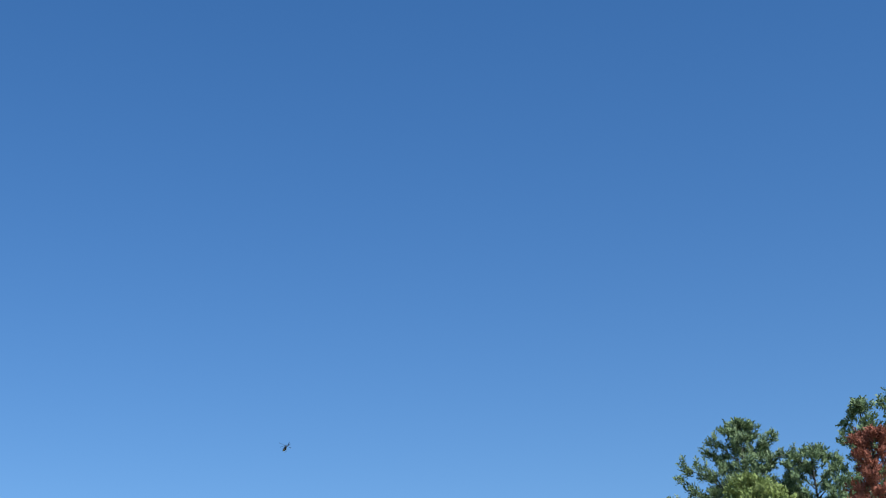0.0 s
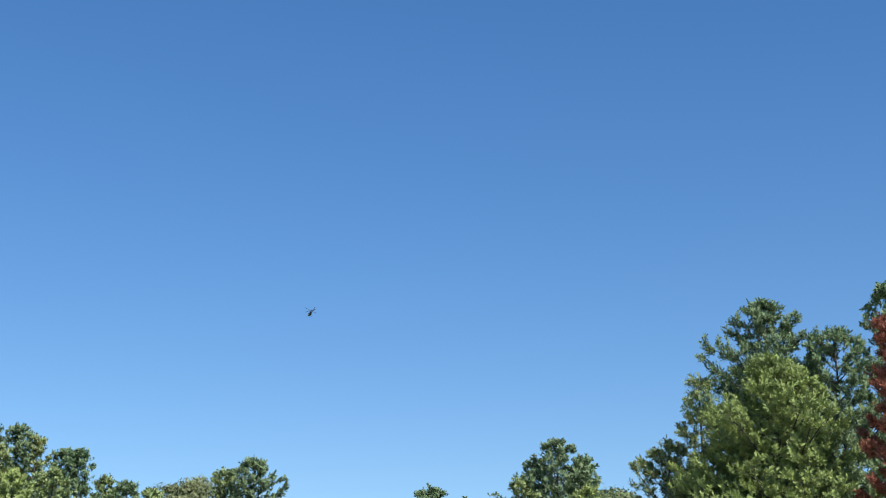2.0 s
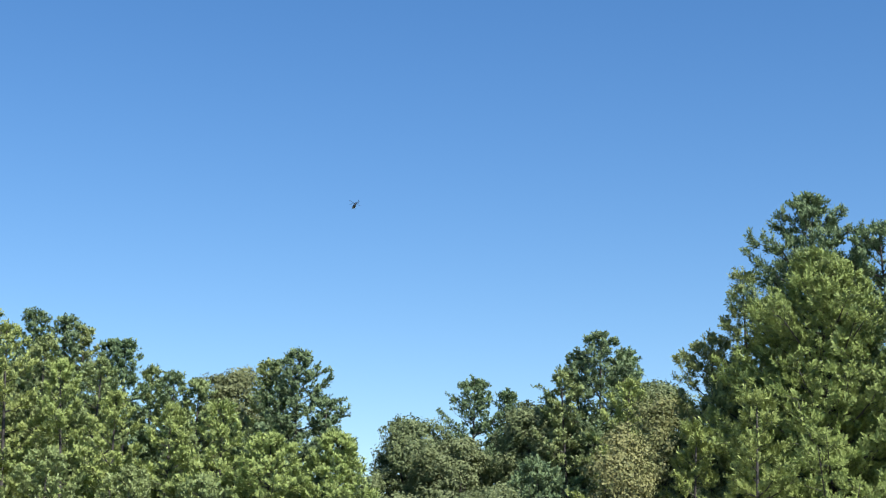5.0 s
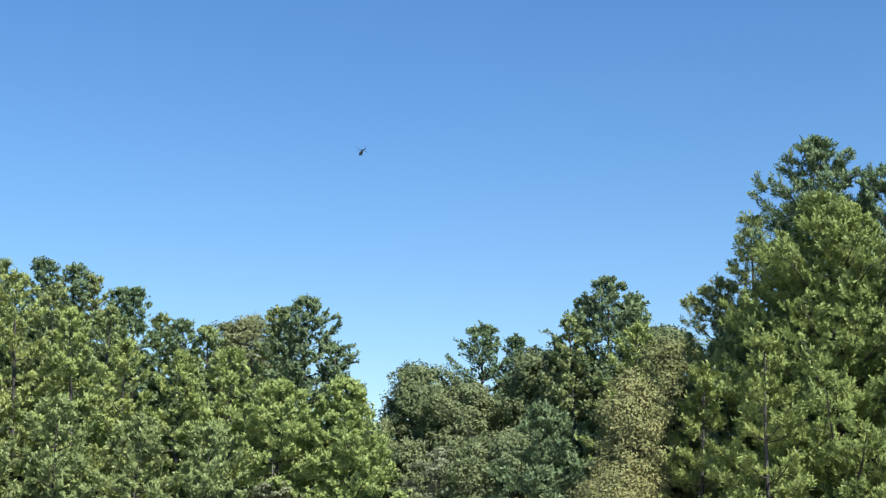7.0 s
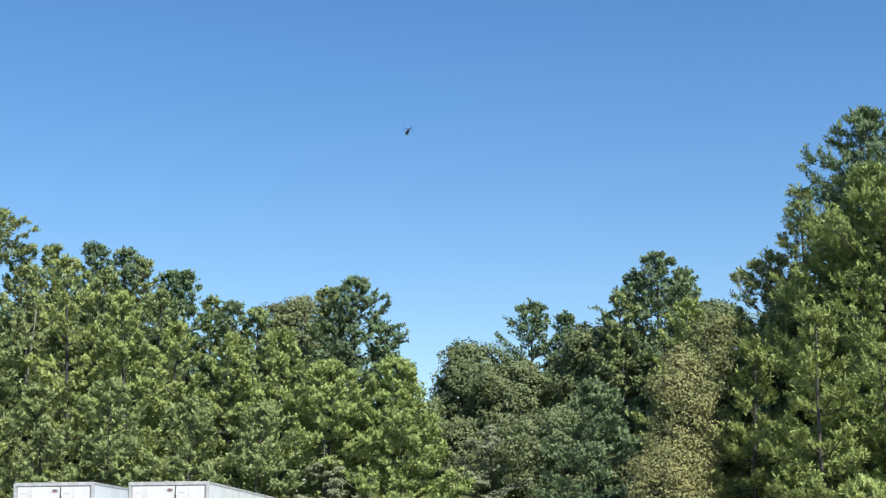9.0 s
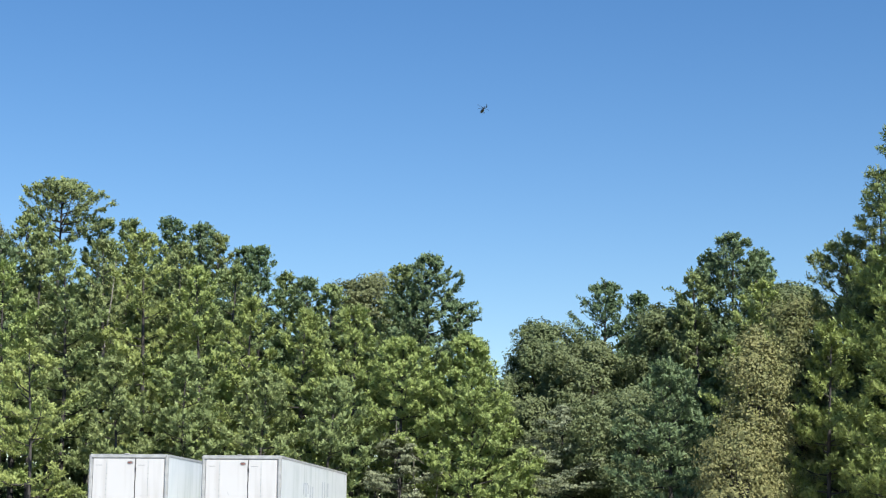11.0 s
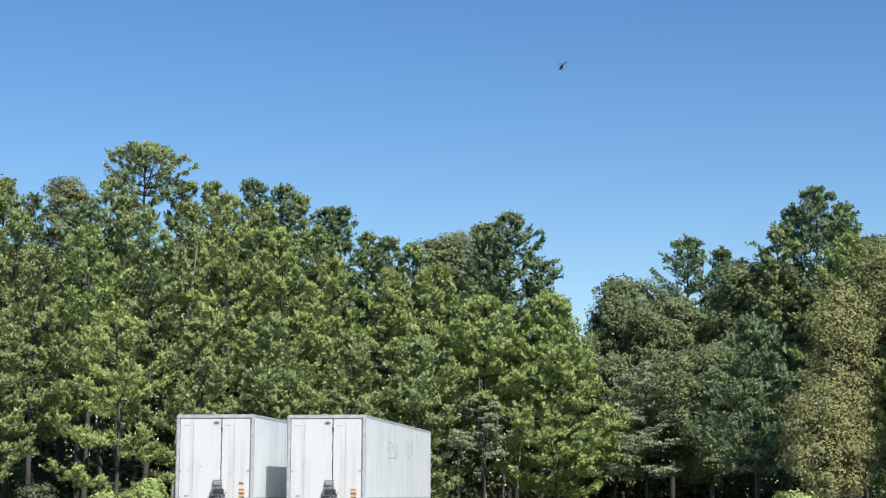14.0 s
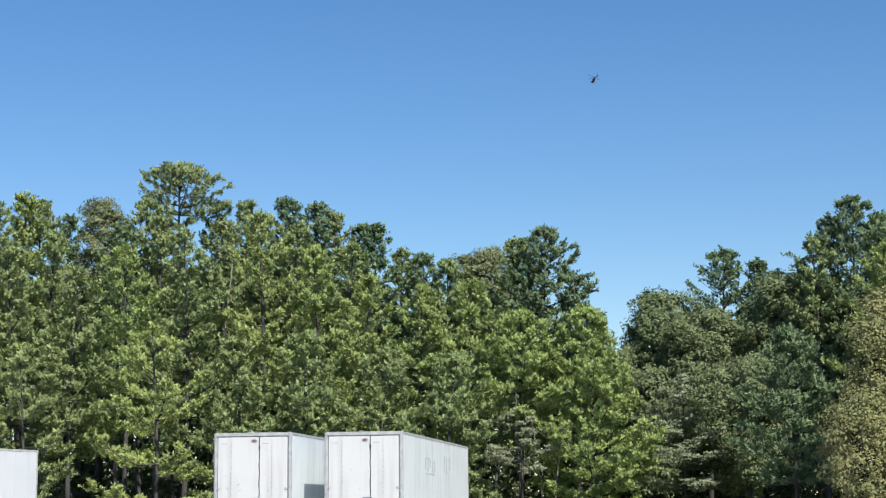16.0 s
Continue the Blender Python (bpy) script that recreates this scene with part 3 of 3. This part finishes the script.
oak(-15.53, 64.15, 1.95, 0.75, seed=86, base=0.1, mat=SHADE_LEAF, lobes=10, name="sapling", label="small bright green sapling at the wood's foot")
oak(11.72, 54.0, 1.68, 0.75, seed=87, base=0.1, mat=PINE_LIGHT, lobes=12, name="sapling", label="small bright green sapling at the wood's foot")
# thick woods behind
pine(-28.96, 90.48, 19.25, 3.42, seed=88, base=0.5, limbs=54, label="tall green pine with tufted needles at the wood's edge")
pine(-25.26, 80.11, 14.64, 3.2, seed=89, mat=PINE_LIGHT, label="young yellow-green pine with thick sunlit needles")
stuff_woods("far_woods", "thick dark green woods behind the front trees", [(-55, -8, 100, 110, 18.6), (-8, 4, 100, 110, 15.2), (5, 11, 96, 108, 8.8), (11, 17, 97, 108, 13), (17, 60, 96, 108, 15)], PINE_DEEP, 7, 0.45, 100, 11)
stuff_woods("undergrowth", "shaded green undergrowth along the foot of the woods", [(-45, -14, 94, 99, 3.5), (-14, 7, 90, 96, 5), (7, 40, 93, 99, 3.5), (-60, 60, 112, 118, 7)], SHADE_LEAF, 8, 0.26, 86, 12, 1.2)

# ---- trailers ----
W, H, B, LEN = 2.59, 4.11, 1.16, 14.25      # width, height, underside and length of a van trailer


def disc(x, y, z, rx, rz, depth, sides=20):
    """A flat oval plate facing -y, its back at y."""
    bm = bmesh.new()
    bmesh.ops.create_cone(bm, cap_ends=True, segments=sides, radius1=1, radius2=1, depth=1)
    for v in bm.verts:
        v.co = Vector((x + v.co.x * rx, y + v.co.z * depth, z + v.co.y * rz))
    return bm


def wheel(t, x, y):
    bm = bmesh.new()
    ring = [(0.27, -0.13), (0.42, -0.13), (0.50, -0.10), (0.51, 0), (0.50, 0.10), (0.42, 0.13), (0.27, 0.13)]
    rows = []
    for k in range(24):
        a = 2 * math.pi * k / 24
        rows.append([bm.verts.new((x + w, y + q * math.cos(a), 0.57 + q * math.sin(a))) for q, w in ring])
    for k in range(24):
        for i in range(len(ring) - 1):
            bm.faces.new((rows[k][i], rows[k][i + 1], rows[(k + 1) % 24][i + 1], rows[(k + 1) % 24][i]))
    tyre = part("wheel", bm, RUBBER, t, "black rubber tyre")
    bm = bmesh.new()
    bmesh.ops.create_cone(bm, cap_ends=True, segments=20, radius1=0.28, radius2=0.24, depth=0.2, matrix=pose(x, y, 0.57, 0, 90, 0))
    part("rim", bm, ALUMINIUM, tyre)


bm = bmesh.new()
bmesh.ops.create_icosphere(bm, subdivisions=1, radius=0.024)
RIVET = bpy.data.meshes.new("rivet")
bm.to_mesh(RIVET)
bm.free()
RIVET.materials.append(STEEL_DARK)


def box_trailer(label, stickers=1, skin=None):
    """A van trailer, its rear at the origin, its nose along +y: skin, rails, rear frame, two doors, running gear."""
    t = tagged(new("semi_trailer"), label, "trailer", "parked trailers")
    hw = W / 2
    # skin: panels 1.2 m wide with a fine joint between them
    n = 11
    for s in (-1, 1):
        a, b = sorted((s * (hw - 0.012), s * (hw - 0.05)))
        for i in range(n):
            y0, y1 = 0.14 + (LEN - 0.16) * i / n, 0.14 + (LEN - 0.16) * (i + 1) / n
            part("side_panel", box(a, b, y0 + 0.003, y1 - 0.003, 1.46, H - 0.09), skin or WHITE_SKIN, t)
        a, b = sorted((s * hw, s * (hw - 0.07)))
        part("top_rail", box(a, b, 0.14, LEN, H - 0.10, H - 0.004, 0.015), ALUMINIUM, t, "grey aluminium top rail")
        rail = part("bottom_rail", box(a, b, 0.14, LEN, B, 1.47, 0.01), RAIL_GREY, t, "grey riveted bottom rail")
        for i in range(56):
            rivet = new("rivet", RIVET)
            rivet.parent, rivet.location = rail, (s * hw, 0.4 + i * 0.24, 1.22)
        part("front_post", box(a, b, LEN, LEN + 0.09, B, H, 0.03), ALUMINIUM, t)
    part("roof", box(-hw + 0.06, hw - 0.06, 0.1, LEN - 0.02, H - 0.07, H - 0.02, 0.01), WHITE_SKIN, t)
    part("front_panel", box(-hw + 0.07, hw - 0.07, LEN, LEN + 0.06, B, H - 0.01), WHITE_SKIN, t)
    part("floor_deck", box(-hw + 0.07, hw - 0.07, 0.1, LEN - 0.02, B + 0.02, B + 0.18), STEEL_DARK, t)
    # rear frame
    part("header", box(-hw + 0.02, hw - 0.02, 0, 0.14, H - 0.13, H, 0.025), ALUMINIUM, t, "worn grey rear header")
    for s in (-1, 1):
        a, b = sorted((s * hw, s * (hw - 0.12)))
        part("corner_post", box(a, b, 0.0, 0.138, B, H - 0.002, 0.035), ALUMINIUM, t, "rounded grey corner post")
    part("rear_sill", box(-hw + 0.12, hw - 0.12, 0.0, 0.14, B, 1.29, 0.01), WHITE_DOOR, t)
    part("marker_light", box(0.0 - 0.14, 0.02, -0.02, 0.05, H - 0.006, H + 0.022, 0.008), WHITE_DOOR, t, "small pale roof marker")
    # two doors that meet off the middle, with their seals and hinge lines
    seam, top, low = 0.225, H - 0.14, 1.30
    for x0, x1, line in ((-hw + 0.135, seam - 0.008, -0.715), (seam + 0.008, hw - 0.135, 0.645)):
        door = part("rear_door", box(x0, x1, 0.022, 0.10, low, top, 0.008), WHITE_DOOR, t)
        bm = box(line - 0.006, line + 0.006, 0.016, 0.03, low + 0.04, top - 0.06)
        part("door_rib", bm, RAIL_GREY, door)
        for k in range(14):
            z = low + 0.15 + k * 0.17
            part("bolt", box(line - 0.011, line + 0.011, 0.010, 0.018, z, z + 0.02), PLATE_GREY, door)
        for z in (low + 0.10, low + 0.98):
            e = x0 + 0.02 if line < 0 else x1 - 0.02
            part("hinge", box(e - 0.07, e + 0.05, 0.0, 0.024, z, z + 0.06, 0.006), ALUMINIUM, door)
        part("scuff", box(x0 + 0.09, x0 + 0.30, 0.0195, 0.0225, top - 0.22, top - 0.205), PLATE_GREY, door)
    rngd = random.Random(len(label))
    for k in range(9):
        x, z = rngd.uniform(-1.05, 1.0), rngd.uniform(1.45, 3.8)
        bm = box(-rngd.uniform(0.02, 0.07), rngd.uniform(0.02, 0.06), 0.0185, 0.0225, -0.009, 0.009)
        bmesh.ops.transform(bm, matrix=pose(x, 0, z, 0, rngd.uniform(-70, 70), 0), verts=bm.verts[:])
        part("scratch", bm, (PLATE_GREY, RAIL_GREY, ALUMINIUM)[k % 3], t)
    verts, faces = [], []
    tube_into(verts, faces, [(seam + 0.018 * math.sin(k * 1.7) * rngd.uniform(0.2, 1), 0.018, low + 0.75 + (top - low - 0.75) * k / 12) for k in range(13)],
              [0.011 + 0.006 * rngd.random() for _ in range(13)], 5)
    mesh_object("door_seal", verts, faces, BLACK, t)
    part("latch", box(seam - 0.012, seam + 0.03, -0.005, 0.022, top - 0.42, top - 0.28, 0.006), STEEL_DARK, t)
    # oval maker's badge
    badge = part("badge", disc(0.05, 0.016, top - 0.13, 0.105, 0.055, 0.012), PLATE_GREY, t, "oval badge in grey and dull red")
    part("badge_face", disc(0.05, 0.008, top - 0.13, 0.075, 0.034, 0.008), BADGE_RED, badge)
    # lock housing: hooded plate, black block in place of the shaded hollow, cables
    bm = bmesh.new()
    pts = [(-0.02, 2.01), (0.30, 2.01), (0.33, 1.74), (0.42, 1.62), (0.40, 1.50), (0.16, 1.46), (-0.14, 1.42), (-0.15, 1.52), (-0.05, 1.80)]
    lo = [bm.verts.new((x, 0.02, z)) for x, z in pts]
    hi = [bm.verts.new((x * 0.96 + 0.005, -0.035, z)) for x, z in pts]
    bm.faces.new(hi)
    for i in range(len(pts)):
        j = (i + 1) % len(pts)
        bm.faces.new((lo[i], lo[j], hi[j], hi[i]))
    bmesh.ops.recalc_face_normals(bm, faces=bm.faces[:])
    lock = part("lock_plate", bm, LOCK_GREY, t, "bent dark grey plate round the door lock")
    part("plate_hood", box(0.0, 0.24, -0.075, -0.03, 1.84, 1.99, 0.012), PLATE_GREY, lock)
    part("lock_bar", box(0.0, 0.36, -0.085, -0.03, 1.60, 1.72, 0.015), BLACK, lock)
    bm = box(0.25, 0.38, -0.07, 0.02, 1.58, 2.0, 0.03)
    for v in bm.verts:
        v.co.x += 0.12 * (1.9 - v.co.z) ** 2 * 4
    part("lock_guard", bm, WHITE_DOOR, lock, "curved white guard sheet")
    for k, (a, b, c) in enumerate((((0.05, 1.62), (0.25, 1.46), (0.47, 1.33)), ((0.28, 1.66), (0.45, 1.52), (0.52, 1.22)), ((-0.12, 1.46), (0.1, 1.53), (0.36, 1.40)))):
        verts, faces = [], []
        tube_into(verts, faces, [(a[0], -0.06, a[1]), (b[0], -0.09, b[1]), (c[0], -0.07, c[1])], [0.022, 0.026, 0.02], 6)
        mesh_object("cable", verts, faces, (BLACK, ALUMINIUM, STEEL_DARK)[k], lock)
    # stickers
    for k in range(3 + stickers):
        z = (1.70, 1.58, 1.47, 1.90)[k]
        part("sticker", box(0.80 + 0.02 * (k % 2), 1.02 - 0.05 * (k == 3), 0.017, 0.024, z - 0.05, z + 0.05),
             (ORANGE, STICKER_RED, ORANGE, STICKER_RED)[k], t, ("orange paper sticker", "faded red sticker", "orange paper sticker", "faded red sticker")[k])
        part("print_bar", box(0.83, 0.98, 0.0145, 0.018, z - 0.012, z + 0.014), BLACK, t)
    part("round_decal", disc(0.98, 0.02, 1.38, 0.075, 0.085, 0.008), BLACK, t, "round black decal")
    part("label_mark", box(0.74, 0.88, 0.0165, 0.022, 1.34, 1.37), PLATE_GREY, t)
    part("label_mark", box(-0.98, -0.84, 0.0165, 0.022, 1.47, 1.53), PLATE_GREY, t)
    part("reflector", box(-1.20, -1.06, -0.006, 0.002, 1.19, 1.25), RED, t, "dull red reflector strip")
    # running gear and legs
    for y in (1.6, 2.85):
        part("axle", box(-0.95, 0.95, y - 0.06, y + 0.06, 0.50, 0.63, 0.02), STEEL_DARK, t)
        for x in (-1.12, -0.82, 0.82, 1.12):
            wheel(t, x, y)
        for x in (-0.5, 0.5):
            part("hanger", box(x - 0.06, x + 0.06, y - 0.2, y + 0.2, 0.55, B + 0.04, 0.01), STEEL_DARK, t)
    part("rear_bumper", box(-1.1, 1.1, 0.02, 0.10, 0.55, 0.66, 0.01), STEEL_DARK, t)
    for x in (-0.6, 0.6):
        part("bumper_post", box(x - 0.05, x + 0.05, 0.03, 0.09, 0.62, B + 0.04, 0.01), STEEL_DARK, t)
        part("landing_leg", box(x - 0.07, x + 0.07, 10.6, 10.74, 0.12, B + 0.04, 0.01), STEEL_DARK, t)
        part("leg_foot", box(x - 0.15, x + 0.15, 10.52, 10.82, 0.06, 0.13, 0.01), STEEL_DARK, t)
    return t


def faded_marks(t):
    """Ghost of a removed sign on the side: pale bars and a worn square."""
    x = W / 2 - 0.0125
    for y, z, wy, hz in ((4.3, 3.36, 0.9, 0.06), (4.2, 3.15, 0.25, 0.36), (4.65, 3.12, 0.3, 0.42), (5.1, 3.18, 0.25, 0.3), (5.55, 3.08, 0.3, 0.5), (6.0, 3.1, 0.3, 0.4), (4.3, 2.82, 1.9, 0.07), (8.2, 3.25, 0.22, 0.6), (8.7, 3.2, 0.25, 0.7), (9.4, 3.28, 0.3, 0.5)):
        part("faded_mark", box(x, x + 0.0035, y, y + wy, z - hz / 2, z + hz / 2), GHOST, t, "pale ghost of removed lettering")


front_trailer = box_trailer("white box semi-trailer with streaked side parked on gravel", 0)
faded_marks(front_trailer)
front_trailer.matrix_basis = pose(-3.636, 53.285, 0, 0, 0, -8.2)
second_trailer = box_trailer("white box semi-trailer in another trailer's shadow on its side", 1)
second_trailer.matrix_basis = pose(-7.23, 53.285, 0, 0, 0, -8.2)
third_trailer = box_trailer("white box semi-trailer parked askew, its nose end showing", 0, DIMMED_SKIN)
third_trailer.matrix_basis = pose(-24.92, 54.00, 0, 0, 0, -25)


# ---- helicopter ----
def helicopter():
    """A light helicopter, nose along +y, its rotor at rest."""
    t = tagged(new("helicopter"), "dark helicopter flying away high in the clear sky", "helicopter")
    # fuselage: rings along y (y, half width, half height, centre z)
    rings = [(3.6, 0.05, 0.05, -0.35), (3.3, 0.45, 0.4, -0.3), (2.6, 0.82, 0.78, -0.1), (1.5, 1.0, 1.02, 0.05), (0.2, 1.02, 1.1, 0.1), (-1.0, 0.85, 0.95, 0.2),
             (-1.9, 0.5, 0.6, 0.42), (-2.8, 0.26, 0.32, 0.58), (-5.0, 0.18, 0.22, 0.68), (-6.9, 0.11, 0.14, 0.78)]
    bm = bmesh.new()
    rows = []
    for y, a, b, c in rings:
        rows.append([bm.verts.new((a * math.cos(k * math.pi / 8), y, c + b * math.sin(k * math.pi / 8))) for k in range(16)])
    for i in range(len(rows) - 1):
        for k in range(16):
            bm.faces.new((rows[i][k], rows[i][(k + 1) % 16], rows[i + 1][(k + 1) % 16], rows[i + 1][k]))
    bm.faces.new(rows[0])
    bm.faces.new(rows[-1][::-1])
    bmesh.ops.recalc_face_normals(bm, faces=bm.faces[:])
    for f in bm.faces:
        f.smooth = True
    part("fuselage", bm, HELI_BODY, t)
    bm = bmesh.new()
    bmesh.ops.create_uvsphere(bm, u_segments=16, v_segments=10, radius=1, matrix=Matrix.Translation((0, 2.1, 0.25)) @ Matrix.Diagonal((0.86, 1.25, 0.72, 1)))
    part("canopy", bm, HELI_GLASS, t, "dark tinted canopy")
    part("engine_cowl", box(-0.5, 0.5, -1.6, 0.9, 0.95, 1.5, 0.18), HELI_BODY, t)
    bm = bmesh.new()
    bmesh.ops.create_cone(bm, cap_ends=True, segments=12, radius1=0.16, radius2=0.1, depth=0.8, matrix=pose(0, 0, 1.8))
    part("mast", bm, HELI_GREY, t)
    bm = bmesh.new()
    bmesh.ops.create_cone(bm, cap_ends=True, segments=14, radius1=0.32, radius2=0.2, depth=0.22, matrix=pose(0, 0, 2.25))
    part("rotor_hub", bm, HELI_GREY, t)
    for k in range(4):
        bm = box(0.2, 5.3, -0.19, 0.19, 2.22, 2.27, 0.012)
        for v in bm.verts:
            v.co.z += 0.012 * v.co.x ** 1.5
        bmesh.ops.transform(bm, matrix=pose(0, 0, 0, 0, 0, 90 * k + 22), verts=bm.verts[:])
        part("rotor_blade", bm, HELI_GREY, t)
    bm = box(-0.07, 0.07, -7.5, -6.3, 0.5, 2.2, 0.03)
    for v in bm.verts:
        v.co.y -= (v.co.z - 0.6) * 0.35
    part("tail_fin", bm, HELI_BODY, t)
    part("tailplane", box(-1.2, 1.2, -5.9, -5.3, 0.66, 0.74, 0.02), HELI_BODY, t)
    for k in range(2):
        bm = box(0.12, 0.17, -0.09, 0.09, -0.95, 0.95, 0.01)
        bmesh.ops.transform(bm, matrix=pose(0.0, -7.0, 1.0, 90 * k + 30, 0, 0), verts=bm.verts[:])
        part("tail_rotor_blade", bm, HELI_GREY, t)
    for s in (-1, 1):
        verts, faces = [], []
        tube_into(verts, faces, [(s * 1.05, -1.7, -1.55), (s * 1.05, 2.2, -1.55), (s * 1.05, 2.7, -1.35)], [0.06, 0.06, 0.05], 8)
        mesh_object("skid", verts, faces, HELI_GREY, t)
        for y in (-0.9, 1.4):
            verts, faces = [], []
            tube_into(verts, faces, [(s * 0.5, y, -0.75), (s * 0.9, y, -1.1), (s * 1.05, y, -1.55)], [0.05, 0.05, 0.05], 8)
            mesh_object("skid_strut", verts, faces, HELI_GREY, t)
    return t


heli = helicopter()
heli.matrix_basis = pose(81.5, 1064.4, 283.2, -4, 10, 14)


# Stands in for a small pale thing not identified; the post is added.
def small_pale_plate():
    """A small plain white plate on a thin post, at the edge of the shade."""
    t = tagged(new("small_pale_plate"), "small blank white plate on a thin post, standing in for an unidentified pale thing", "sign")
    part("post", box(-0.025, 0.025, -0.02, 0.02, 0, 1.28, 0.006), STEEL_DARK, t)
    part("plate", box(-0.15, 0.15, -0.035, -0.022, 1.08, 1.24, 0.01), WHITE_SKIN, t)
    return t


sign = small_pale_plate()
sign.matrix_basis = pose(10.82, 77.0, 0, 0, 0, 0)
